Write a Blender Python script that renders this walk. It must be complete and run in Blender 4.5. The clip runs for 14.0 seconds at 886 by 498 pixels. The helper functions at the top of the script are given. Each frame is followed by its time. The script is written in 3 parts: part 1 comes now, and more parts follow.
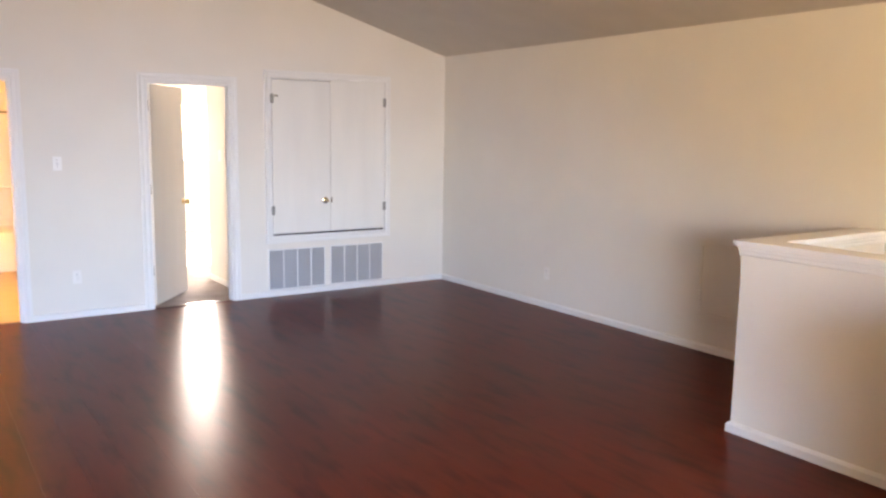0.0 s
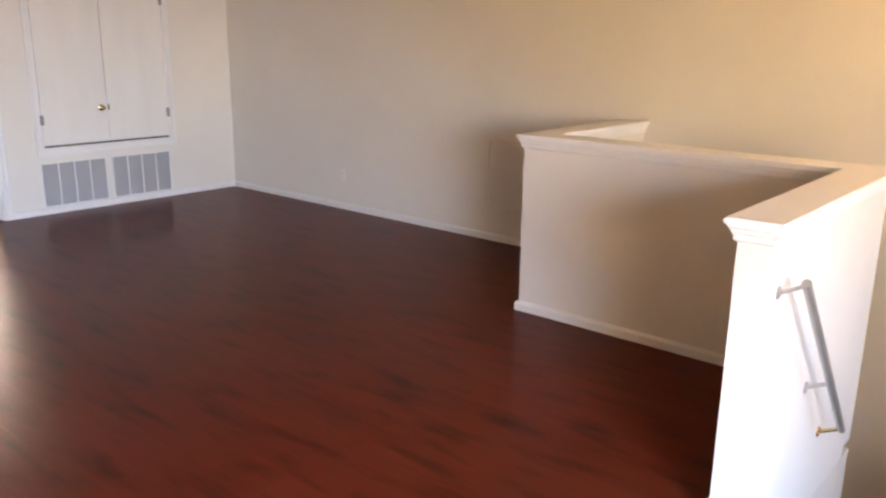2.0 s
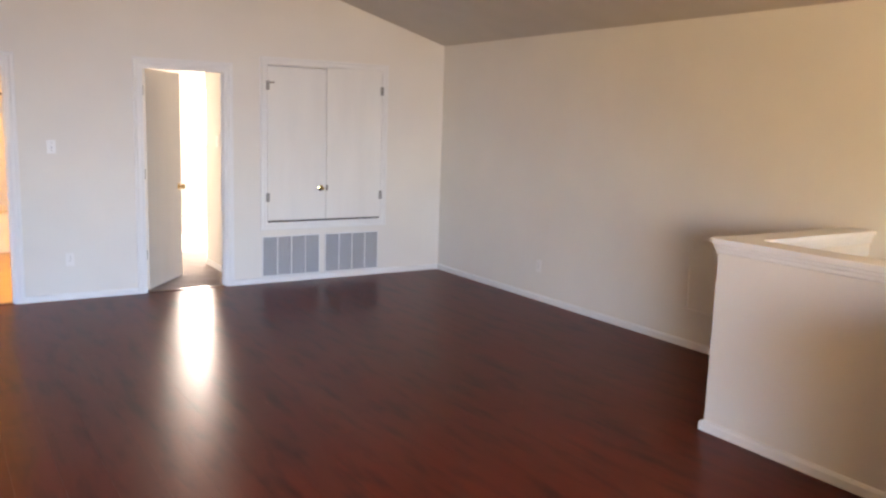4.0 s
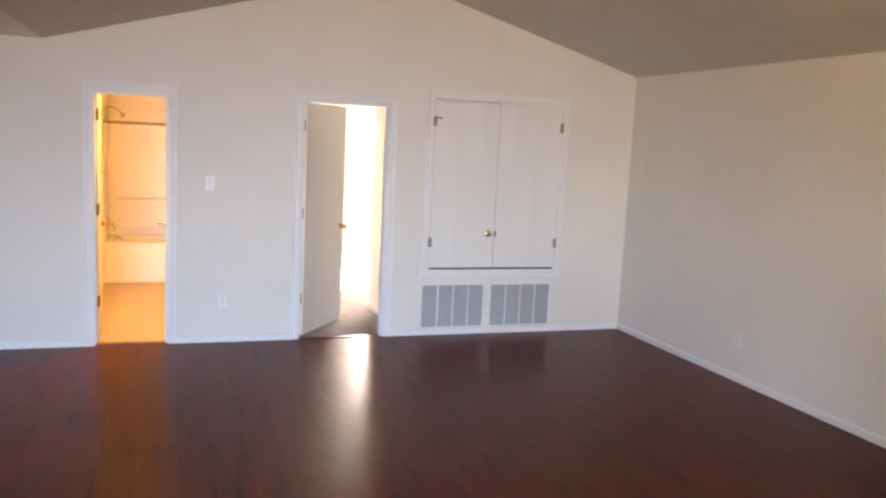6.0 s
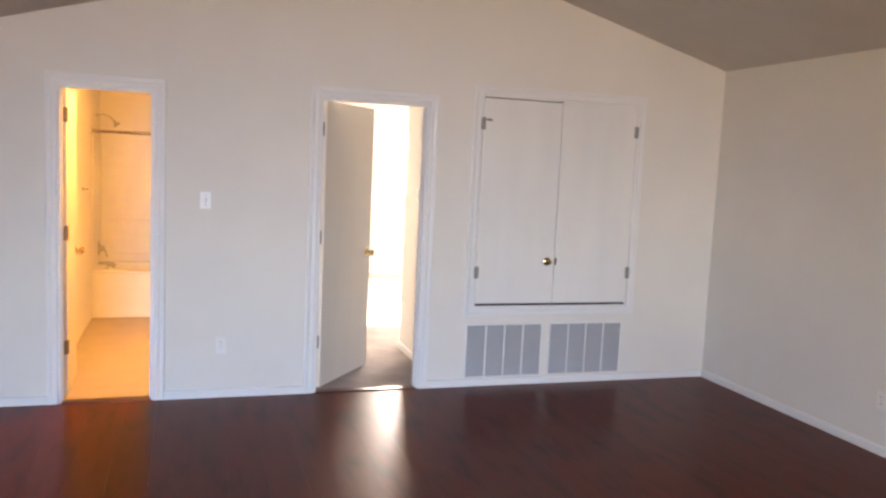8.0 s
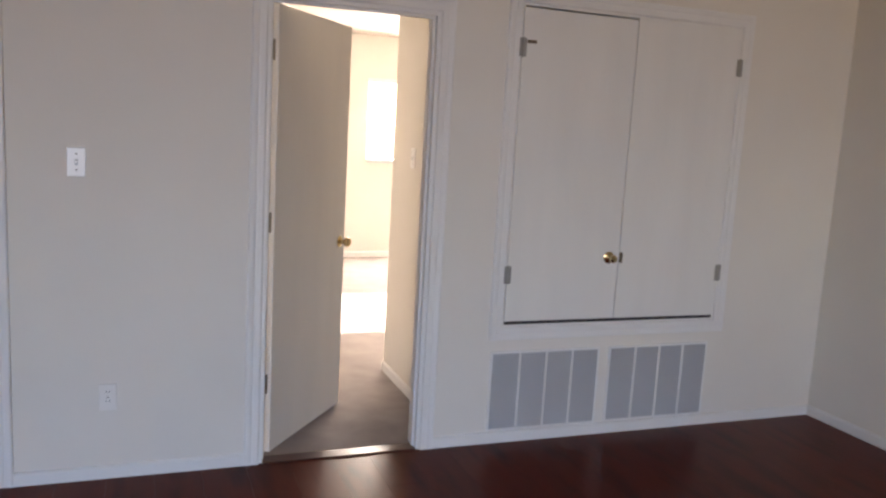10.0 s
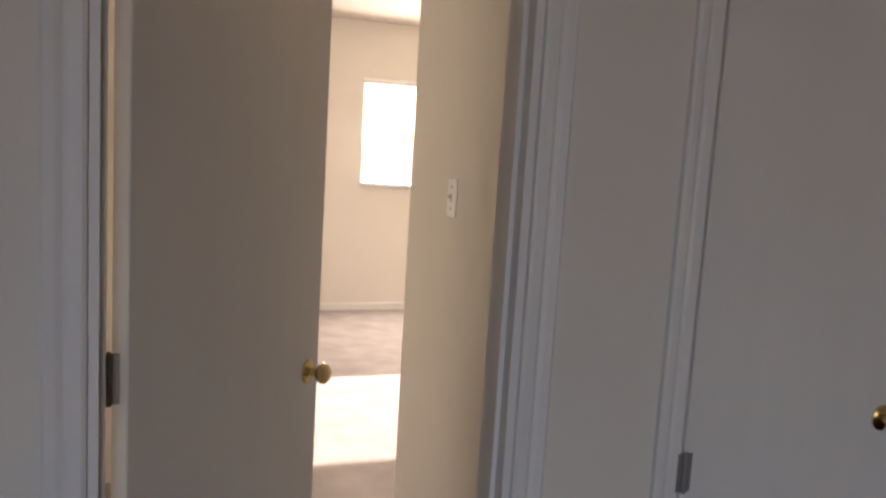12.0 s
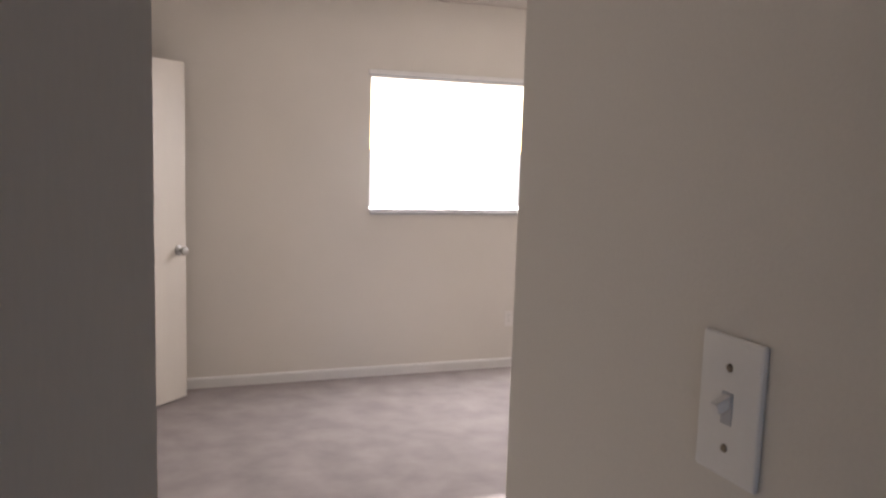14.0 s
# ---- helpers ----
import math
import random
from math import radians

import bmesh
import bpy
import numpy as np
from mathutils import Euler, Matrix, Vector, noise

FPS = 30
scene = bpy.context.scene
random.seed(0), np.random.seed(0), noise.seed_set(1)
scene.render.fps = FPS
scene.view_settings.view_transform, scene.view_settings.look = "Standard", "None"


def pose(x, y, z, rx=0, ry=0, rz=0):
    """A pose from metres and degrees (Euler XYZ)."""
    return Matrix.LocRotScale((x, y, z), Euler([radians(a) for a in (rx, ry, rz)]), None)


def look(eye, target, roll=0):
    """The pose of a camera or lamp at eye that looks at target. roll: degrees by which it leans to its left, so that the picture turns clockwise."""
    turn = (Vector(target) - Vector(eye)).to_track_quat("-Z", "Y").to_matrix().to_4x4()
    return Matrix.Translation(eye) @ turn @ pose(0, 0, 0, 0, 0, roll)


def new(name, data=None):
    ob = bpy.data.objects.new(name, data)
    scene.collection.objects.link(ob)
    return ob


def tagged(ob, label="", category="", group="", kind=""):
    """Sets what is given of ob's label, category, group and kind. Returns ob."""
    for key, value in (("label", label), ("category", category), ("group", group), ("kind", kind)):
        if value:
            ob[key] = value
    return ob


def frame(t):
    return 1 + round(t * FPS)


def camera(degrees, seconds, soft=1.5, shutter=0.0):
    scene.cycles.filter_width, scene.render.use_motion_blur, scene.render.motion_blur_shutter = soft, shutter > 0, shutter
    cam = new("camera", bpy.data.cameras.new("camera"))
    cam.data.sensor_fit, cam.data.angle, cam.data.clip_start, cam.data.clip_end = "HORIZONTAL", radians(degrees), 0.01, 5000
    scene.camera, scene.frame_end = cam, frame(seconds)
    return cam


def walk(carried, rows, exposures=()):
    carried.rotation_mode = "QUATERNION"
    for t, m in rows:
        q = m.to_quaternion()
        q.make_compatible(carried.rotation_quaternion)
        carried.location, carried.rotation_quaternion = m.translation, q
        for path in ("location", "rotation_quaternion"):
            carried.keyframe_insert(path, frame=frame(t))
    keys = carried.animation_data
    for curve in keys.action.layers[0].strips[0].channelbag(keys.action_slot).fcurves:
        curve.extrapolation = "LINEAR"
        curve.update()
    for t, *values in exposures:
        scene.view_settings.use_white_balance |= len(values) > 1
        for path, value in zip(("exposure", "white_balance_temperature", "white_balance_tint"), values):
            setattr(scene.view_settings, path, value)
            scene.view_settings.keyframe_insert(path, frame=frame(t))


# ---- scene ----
LENS = 58.0
cam = camera(LENS, 14.0, soft=2.5)
walk(cam, [
    (0, look((-5.151, -7.411, 1.630), (-4.035, -5.776, 1.345), 0.85)),
    (0.5, look((-5.086, -7.353, 1.619), (-4.052, -5.664, 1.339), 0.24)),
    (1, look((-4.993, -7.342, 1.559), (-3.998, -5.629, 1.282), -0.05)),
    (1.5, look((-5.182, -7.430, 1.580), (-3.961, -5.891, 1.206), -0.00)),
    (2, look((-5.252, -7.478, 1.627), (-3.786, -6.218, 1.114), 0.65)),
    (2.5, look((-5.014, -7.549, 1.582), (-3.471, -6.415, 1.003), 0.87)),
    (3, look((-4.983, -7.606, 1.600), (-3.495, -6.388, 1.049), 1.01)),
    (3.5, look((-5.134, -7.589, 1.724), (-3.800, -6.172, 1.264), 1.72)),
    (4, look((-4.954, -7.529, 1.650), (-3.874, -5.875, 1.336), 1.89)),
    (6.5, look((-4.360, -6.487, 1.779), (-3.709, -4.614, 1.519), 2.82)),
    (7, look((-4.375, -6.121, 1.671), (-3.712, -4.248, 1.444), 2.45)),
    (7.5, look((-4.304, -5.801, 1.598), (-3.654, -3.921, 1.397), 2.36)),
    (8, look((-4.129, -5.484, 1.651), (-3.526, -3.589, 1.436), 2.60)),
    (10.5, look((-3.714, -2.923, 1.529), (-2.980, -1.089, 1.217), 3.34)),
    (11, look((-3.598, -2.373, 1.532), (-2.842, -0.550, 1.209), 3.38)),
    (11.5, look((-3.380, -1.827, 1.543), (-2.654, 0.010, 1.228), 3.46)),
    (12, look((-3.225, -1.352, 1.522), (-2.510, 0.499, 1.268), 3.48)),
    (12.5, look((-3.162, -0.983, 1.538), (-2.415, 0.860, 1.329), 2.39)),
    (13, look((-2.981, -0.305, 1.561), (-2.241, 1.543, 1.366), 3.80)),
    (13.5, look((-2.914, 0.096, 1.555), (-2.126, 1.967, 1.339), 4.29)),
    (14, look((-2.777, 0.377, 1.566), (-2.083, 2.234, 1.322), 1.82)),
], exposures=[
    (0, 3.8, 7350, 18),
    (1, 3.7, 7350, 18),
    (1.5, 3.7, 7400, 18),
    (2.0, 3.55, 7900, 20),
    (3.0, 3.55, 7700, 19),
    (3.5, 3.45, 8000, 20),
    (4.2, 3.55, 7400, 18),
    (6.5, 3.5, 7450, 18),
    (8.2, 3.35, 7500, 19),
    (10.3, 2.55, 7500, 19),
    (11, 2.2, 7600, 19),
    (12, 1.75, 7600, 19),
    (12.5, 1.48, 7300, 19),
    (13, 1.25, 6700, 19),
    (14, 0.85, 6200, 19),
])

# ---- world, sun and large lights ----
SUN_TRAVEL = Vector((-0.9, -1.95, -1.135)).normalized()
world = bpy.data.worlds.new("sky")
scene.world = world
world.use_nodes = True
wn = world.node_tree
sky = wn.nodes.new("ShaderNodeTexSky")
sky.sky_type = "NISHITA"
sky.sun_disc = False
sky.sun_elevation = math.asin(-SUN_TRAVEL.z)
sky.sun_rotation = math.atan2(-SUN_TRAVEL.x, -SUN_TRAVEL.y)
wn.links.new(sky.outputs[0], wn.nodes["Background"].inputs[0])
wn.nodes["Background"].inputs[1].default_value = 0.15

sun = new("sun", bpy.data.lights.new("sun", "SUN"))
sun.data.energy = 5.0
sun.data.angle = radians(0.6)
sun.data.color = (1.0, 0.95, 0.86)
sun.matrix_world = look((0, 0, 20), Vector((0, 0, 20)) + SUN_TRAVEL)


def area_lamp(name, eye, target, w, h, watts, colour):
    lamp = new(name, bpy.data.lights.new(name, "AREA"))
    lamp.data.shape = "RECTANGLE"
    lamp.data.size, lamp.data.size_y = w, h
    lamp.data.energy = watts
    lamp.data.color = colour
    lamp.matrix_world = look(eye, target)
    return lamp


# daylight in the window openings, standing in for the sky outside them
SKY_TINT = (0.31, 0.57, 1.0)
GROUND_TINT = (1.0, 0.79, 0.46)


def window_light(name, x, y, z, along, up_along, w, h, sky_watts, ground_watts):
    """What a window lets in: cool sky light going down, warm light from the ground going up."""
    d = Vector((*along, 0))
    eye = Vector((x, y, z))
    lamp = area_lamp(name + "_sky", eye, eye + d + Vector((0, 0, -0.58)), w, h, sky_watts, SKY_TINT)
    lamp.data.spread = radians(84)
    lamp = area_lamp(name + "_ground", eye + 0.01 * d, eye + Vector((*up_along, 0.5)), w, h, ground_watts, GROUND_TINT)
    lamp.data.spread = radians(116)


window_light("daylight_south", -5.40, -9.46, 1.475, (0.24, 0.97), (0.58, 0.82), 1.9, 1.25, 24.5, 11.5)
window_light("daylight_stair", -1.5, -9.46, 1.55, (-0.1, 1), (-0.1, 1), 1.4, 1.05, 1.0, 0.18)
area_lamp("daylight_bedroom", (-0.475, 5.64, 1.60), (-0.475, 4.3, 1.1), 1.7, 0.86, 49, (1.0, 0.97, 0.92))

# ---- materials ----


def material(name, base, rough=0.6, metal=0.0, vary=0.06, grain=8.0, bump=0.1, fine=160.0, spec=0.5, stain=0.0, stretch=(1, 1, 1), per_object=0.0, mix=None, uneven=0.15):
    """A procedural surface: two scales of tone, fine relief, uneven gloss."""
    m = bpy.data.materials.new(name)
    m.use_nodes = True
    nt = m.node_tree
    N, L = nt.nodes, nt.links
    b = N["Principled BSDF"]
    co = N.new("ShaderNodeTexCoord")
    mp = N.new("ShaderNodeMapping")
    mp.inputs["Scale"].default_value = stretch
    if per_object:
        # one continuous grain in the place's own coordinates, shifted from piece to piece
        geo = N.new("ShaderNodeNewGeometry")
        who = N.new("ShaderNodeObjectInfo")
        shift = N.new("ShaderNodeVectorMath")
        shift.operation = "MULTIPLY_ADD"
        shift.inputs[1].default_value = (7.0, 13.0, 3.0)
        L.new(who.outputs["Random"], shift.inputs[0])
        L.new(geo.outputs["Position"], shift.inputs[2])
        L.new(shift.outputs[0], mp.inputs[0])
    else:
        L.new(co.outputs["Object"], mp.inputs[0])
    big = N.new("ShaderNodeTexNoise")
    big.inputs["Scale"].default_value = grain
    big.inputs["Detail"].default_value = 6
    L.new(mp.outputs[0], big.inputs["Vector"])
    small = N.new("ShaderNodeTexNoise")
    small.inputs["Scale"].default_value = fine
    small.inputs["Detail"].default_value = 3
    L.new(mp.outputs[0], small.inputs["Vector"])
    ramp = N.new("ShaderNodeValToRGB")
    ramp.color_ramp.elements[0].position, ramp.color_ramp.elements[1].position = 0.3, 0.7
    lo, hi = 1 - vary - stain, 1 + vary
    ramp.color_ramp.elements[0].color = (*(min(1, c * lo) for c in base), 1)
    ramp.color_ramp.elements[1].color = (*(min(1, c * hi) for c in base), 1)
    L.new(big.outputs["Fac"], ramp.inputs[0])
    tone = N.new("ShaderNodeMixRGB")
    tone.blend_type = "MULTIPLY"
    tone.inputs[0].default_value = min(1.0, vary * 2) if mix is None else mix
    L.new(ramp.outputs[0], tone.inputs[1])
    L.new(small.outputs["Fac"], tone.inputs[2])
    out = tone.outputs[0]
    if per_object:
        info = N.new("ShaderNodeObjectInfo")
        hsv = N.new("ShaderNodeHueSaturation")
        mr = N.new("ShaderNodeMapRange")
        mr.inputs["To Min"].default_value, mr.inputs["To Max"].default_value = 1 - per_object, 1 + per_object
        L.new(info.outputs["Random"], mr.inputs[0])
        L.new(mr.outputs[0], hsv.inputs["Value"])
        L.new(out, hsv.inputs["Color"])
        out = hsv.outputs[0]
    L.new(out, b.inputs["Base Color"])
    rr = N.new("ShaderNodeMapRange")
    rr.inputs["To Min"].default_value, rr.inputs["To Max"].default_value = max(0.02, rough * (1 - uneven)), min(1, rough * (1 + uneven))
    L.new(big.outputs["Fac"], rr.inputs[0])
    L.new(rr.outputs[0], b.inputs["Roughness"])
    b.inputs["Metallic"].default_value = metal
    b.inputs["Specular IOR Level"].default_value = spec
    if bump:
        bp = N.new("ShaderNodeBump")
        bp.inputs["Strength"].default_value = bump
        bp.inputs["Distance"].default_value = 0.002
        L.new(small.outputs["Fac"], bp.inputs["Height"])
        L.new(bp.outputs[0], b.inputs["Normal"])
    return m


def floor_material():
    """Red-brown laminate: soft grain along the boards, sparse dark streaks, board to board tone."""
    m = material("mahogany_laminate", (0.104, 0.0135, 0.0055), rough=0.29, vary=0.10, grain=2.0, bump=0.0, fine=7.0, stretch=(6, 0.7, 1), per_object=0.07, spec=0.10, mix=0.12, uneven=0.04)
    N, L = m.node_tree.nodes, m.node_tree.links
    b = N["Principled BSDF"]
    b.inputs["Specular Tint"].default_value = (1.0, 0.62, 0.44, 1)
    geo = N.new("ShaderNodeNewGeometry")
    mp = N.new("ShaderNodeMapping")
    mp.inputs["Scale"].default_value = (10.0, 2.3, 1.0)
    mp.inputs["Rotation"].default_value = (0, 0, radians(4))
    L.new(geo.outputs["Position"], mp.inputs[0])
    n = N.new("ShaderNodeTexNoise")
    n.inputs["Scale"].default_value = 1.0
    n.inputs["Detail"].default_value = 2
    L.new(mp.outputs[0], n.inputs["Vector"])
    ramp = N.new("ShaderNodeValToRGB")
    ramp.color_ramp.elements[0].position, ramp.color_ramp.elements[1].position = 0.49, 0.74
    ramp.color_ramp.elements[0].color = (1, 1, 1, 1)
    ramp.color_ramp.elements[1].color = (0.42, 0.38, 0.38, 1)
    L.new(n.outputs["Fac"], ramp.inputs[0])
    mul = N.new("ShaderNodeMixRGB")
    mul.blend_type = "MULTIPLY"
    mul.inputs[0].default_value = 1.0
    L.new(b.inputs["Base Color"].links[0].from_socket, mul.inputs[1])
    L.new(ramp.outputs[0], mul.inputs[2])
    L.new(mul.outputs[0], b.inputs["Base Color"])
    return m


M_WALL = material("cream_wall_paint", (0.78, 0.742, 0.680), rough=0.7, vary=0.03, grain=1.5, bump=0.12, fine=220)
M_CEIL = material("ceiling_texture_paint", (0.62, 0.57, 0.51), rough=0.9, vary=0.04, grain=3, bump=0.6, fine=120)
M_TRIM = material("white_trim_paint", (0.80, 0.79, 0.77), rough=0.5, vary=0.02, grain=3, bump=0.05)
M_DOOR = material("white_door_paint", (0.80, 0.785, 0.75), rough=0.42, vary=0.03, grain=2, bump=0.06, stretch=(3, 3, 0.5))
M_LEAF = material("cream_door_paint", (0.78, 0.725, 0.645), rough=0.45, vary=0.03, grain=2, bump=0.06, stretch=(3, 3, 0.5))
M_FLOOR = floor_material()
M_SUB = material("dark_joint", (0.02, 0.008, 0.006), rough=0.8)
M_CARPET = material("mauve_beige_carpet", (0.41, 0.365, 0.355), rough=0.95, vary=0.14, grain=5, bump=1.0, fine=420, spec=0.1)
M_VINYL = material("tan_vinyl_floor", (0.50, 0.40, 0.30), rough=0.45, vary=0.08, grain=5)
M_BRASS = material("polished_brass", (0.78, 0.60, 0.32), rough=0.2, metal=1.0, vary=0.08, bump=0.0)
M_BRONZE = material("tarnished_brass_hinge", (0.30, 0.25, 0.19), rough=0.42, metal=0.9, vary=0.2)
M_HINGE = material("dull_grey_hinge", (0.36, 0.35, 0.33), rough=0.5, metal=0.5, vary=0.15)
M_CHROME = material("chrome", (0.62, 0.62, 0.63), rough=0.16, metal=1.0, vary=0.04, bump=0.0)
M_NICKEL = material("brushed_steel_rail", (0.50, 0.49, 0.47), rough=0.45, metal=0.7, vary=0.08)
M_PLATE = material("white_plastic", (0.88, 0.87, 0.85), rough=0.3, vary=0.02, bump=0.0)
M_OUTLET = material("aged_white_plastic", (0.83, 0.80, 0.76), rough=0.35, vary=0.02, bump=0.0)
# near-black colour that holds the shade inside gaps, duct and slots
M_DARK = material("painted_cavity_shade", (0.03, 0.03, 0.032), rough=0.9)
M_GRILLE = material("grey_white_enamel", (0.52, 0.53, 0.55), rough=0.45, vary=0.05)
M_TUB = material("tub_fibreglass", (0.80, 0.77, 0.70), rough=0.45, vary=0.03, bump=0.0)
M_WOODTREAD = material("mahogany_tread", (0.10, 0.018, 0.011), rough=0.3, vary=0.35, grain=5, fine=40, stretch=(1, 9, 1))
M_GROUND = material("dry_ground", (0.42, 0.38, 0.31), rough=0.95, vary=0.15, grain=0.5, fine=8)


def glass_material():
    m = bpy.data.materials.new("window_glass")
    m.use_nodes = True
    nt = m.node_tree
    nt.nodes.remove(nt.nodes["Principled BSDF"])
    mix = nt.nodes.new("ShaderNodeMixShader")
    clear = nt.nodes.new("ShaderNodeBsdfTransparent")
    gloss = nt.nodes.new("ShaderNodeBsdfGlossy")
    gloss.inputs["Roughness"].default_value = 0.02
    fr = nt.nodes.new("ShaderNodeFresnel")
    fr.inputs[0].default_value = 1.45
    nt.links.new(fr.outputs[0], mix.inputs[0])
    nt.links.new(clear.outputs[0], mix.inputs[1])
    nt.links.new(gloss.outputs[0], mix.inputs[2])
    nt.links.new(mix.outputs[0], nt.nodes["Material Output"].inputs[0])
    return m


M_GLASS = glass_material()


def glow_material(name, colour, strength):
    m = bpy.data.materials.new(name)
    m.use_nodes = True
    b = m.node_tree.nodes["Principled BSDF"]
    b.inputs["Base Color"].default_value = (0.8, 0.75, 0.65, 1)
    b.inputs["Emission Color"].default_value = (*colour, 1)
    b.inputs["Emission Strength"].default_value = strength
    return m


# ---- mesh helpers ----


def link(name, bm, mat, parent=None, smooth=False):
    bmesh.ops.recalc_face_normals(bm, faces=bm.faces)
    me = bpy.data.meshes.new(name)
    bm.to_mesh(me)
    bm.free()
    me.materials.append(mat)
    if smooth:
        for p in me.polygons:
            p.use_smooth = True
        me.set_sharp_from_angle(angle=radians(35))
    ob = new(name, me)
    if parent is not None:
        ob.parent = parent
    return ob


def part(name, bm, mat, parent, label="", smooth=False):
    ob = link(name, bm, mat, parent, smooth)
    if label:
        ob["label"] = label
    return ob


def thing(name, at, label, category, group="", rz=0.0):
    ob = new(name)
    ob.matrix_world = pose(*at, 0, 0, rz)
    ob.empty_display_size = 0.1
    return tagged(ob, label, category, group)


def structure(ob, label="", category=""):
    return tagged(ob, label, category, kind="structure")


def box(bm, lo, hi, bevel=0.0, segs=1):
    c = [(a + b) / 2 for a, b in zip(lo, hi)]
    s = [b - a for a, b in zip(lo, hi)]
    geo = bmesh.ops.create_cube(bm, size=1, matrix=Matrix.Translation(c) @ Matrix.Diagonal((*s, 1)))
    if bevel:
        edges = list({e for v in geo["verts"] for e in v.link_edges})
        bmesh.ops.bevel(bm, geom=edges, offset=bevel, segments=segs, affect="EDGES", profile=0.5)
    return bm


def boxed(lo, hi, bevel=0.0, segs=1):
    return box(bmesh.new(), lo, hi, bevel, segs)


def lathe(bm, profile, m=None, n=20):
    """Turn (radius, height) pairs round z; m places the result."""
    m = m or Matrix()
    rings = []
    for r, h in profile:
        if r < 1e-5:
            rings.append([bm.verts.new(m @ Vector((0, 0, h)))])
        else:
            rings.append([bm.verts.new(m @ Vector((r * math.cos(2 * math.pi * i / n), r * math.sin(2 * math.pi * i / n), h))) for i in range(n)])
    for a, b in zip(rings, rings[1:]):
        for i in range(n):
            j = (i + 1) % n
            if len(a) == 1 and len(b) == 1:
                continue
            if len(a) == 1:
                bm.faces.new((a[0], b[i], b[j]))
            elif len(b) == 1:
                bm.faces.new((a[i], a[j], b[0]))
            else:
                bm.faces.new((a[i], a[j], b[j], b[i]))
    return bm


def tube(bm, pts, r, n=12):
    """A round bar through points, capped."""
    pts = [Vector(p) for p in pts]
    rings = []
    for i, p in enumerate(pts):
        d = (pts[min(i + 1, len(pts) - 1)] - pts[max(i - 1, 0)]).normalized()
        q = d.to_track_quat("Z", "Y").to_matrix()
        rings.append([bm.verts.new(p + q @ Vector((r * math.cos(2 * math.pi * k / n), r * math.sin(2 * math.pi * k / n), 0))) for k in range(n)])
    for a, b in zip(rings, rings[1:]):
        for k in range(n):
            bm.faces.new((a[k], a[(k + 1) % n], b[(k + 1) % n], b[k]))
    bm.faces.new(rings[0][::-1])
    bm.faces.new(rings[-1])
    return bm


def sweep(bm, path, profile, to_world, closed=False):
    """Sweep a profile of (outward, proud) pairs along a flat path with mitred corners. to_world(a, b, proud) gives the place."""
    n = len(path)
    rings = []
    for i, (a, b) in enumerate(path):
        p = path[(i - 1) % n] if closed or i else None
        q = path[(i + 1) % n] if closed or i < n - 1 else None
        dirs = []
        if p is not None:
            dirs.append(Vector((a - p[0], b - p[1])).normalized())
        if q is not None:
            dirs.append(Vector((q[0] - a, q[1] - b)).normalized())
        normals = [Vector((-d.y, d.x)) for d in dirs]
        if len(normals) == 2:
            s = (normals[0] + normals[1])
            k = s / max(0.2, s.length_squared / 2)
        else:
            k = normals[0]
        rings.append([bm.verts.new(to_world(a + k.x * u, b + k.y * u, v)) for u, v in profile])
    m = len(profile)
    pairs = list(zip(rings, rings[1:])) + ([(rings[-1], rings[0])] if closed else [])
    for r0, r1 in pairs:
        for k in range(m):
            bm.faces.new((r0[k], r0[(k + 1) % m], r1[(k + 1) % m], r1[k]))
    if not closed:
        bm.faces.new(rings[0][::-1])
        bm.faces.new(rings[-1])
    return bm


def wall_mesh(us, zs, solid, thick, to_world, top=None):
    """A wall on a grid of cells with real openings. to_world(u, depth, z); top(u) gives a sloping upper edge."""
    bm = bmesh.new()
    cache = {}

    def vert(i, d, k):
        key = (i, d, k)
        if key not in cache:
            z = top(us[i]) if top and k == len(zs) - 1 else zs[k]
            cache[key] = bm.verts.new(to_world(us[i], thick if d else 0.0, z))
        return cache[key]

    nu, nz = len(us) - 1, len(zs) - 1

    def full(i, k):
        return 0 <= i < nu and 0 <= k < nz and solid((us[i] + us[i + 1]) / 2, (zs[k] + zs[k + 1]) / 2)

    for i in range(nu):
        for k in range(nz):
            if not full(i, k):
                continue
            for d in (0, 1):
                bm.faces.new([vert(*v) for v in ((i, d, k), (i + 1, d, k), (i + 1, d, k + 1), (i, d, k + 1))])
            for di, dk, e in ((-1, 0, ((i, k), (i, k + 1))), (1, 0, ((i + 1, k), (i + 1, k + 1))), (0, -1, ((i, k), (i + 1, k))), (0, 1, ((i, k + 1), (i + 1, k + 1)))):
                if not full(i + di, k + dk):
                    (a, b), (c, d2) = e
                    bm.faces.new([vert(a, 0, b), vert(c, 0, d2), vert(c, 1, d2), vert(a, 1, b)])
    return bm


def wall(name, u0, u1, z0, z1, holes, thick, to_world, mat=None, top=None, extra=()):
    us = sorted({u0, u1, *extra, *(h[0] for h in holes), *(h[1] for h in holes)})
    zs = sorted({z0, z1, *(h[2] for h in holes), *(h[3] for h in holes)})
    bm = wall_mesh(us, zs, lambda u, z: not any(h[0] < u < h[1] and h[2] < z < h[3] for h in holes), thick, to_world, top)
    return link(name, bm, mat or M_WALL)

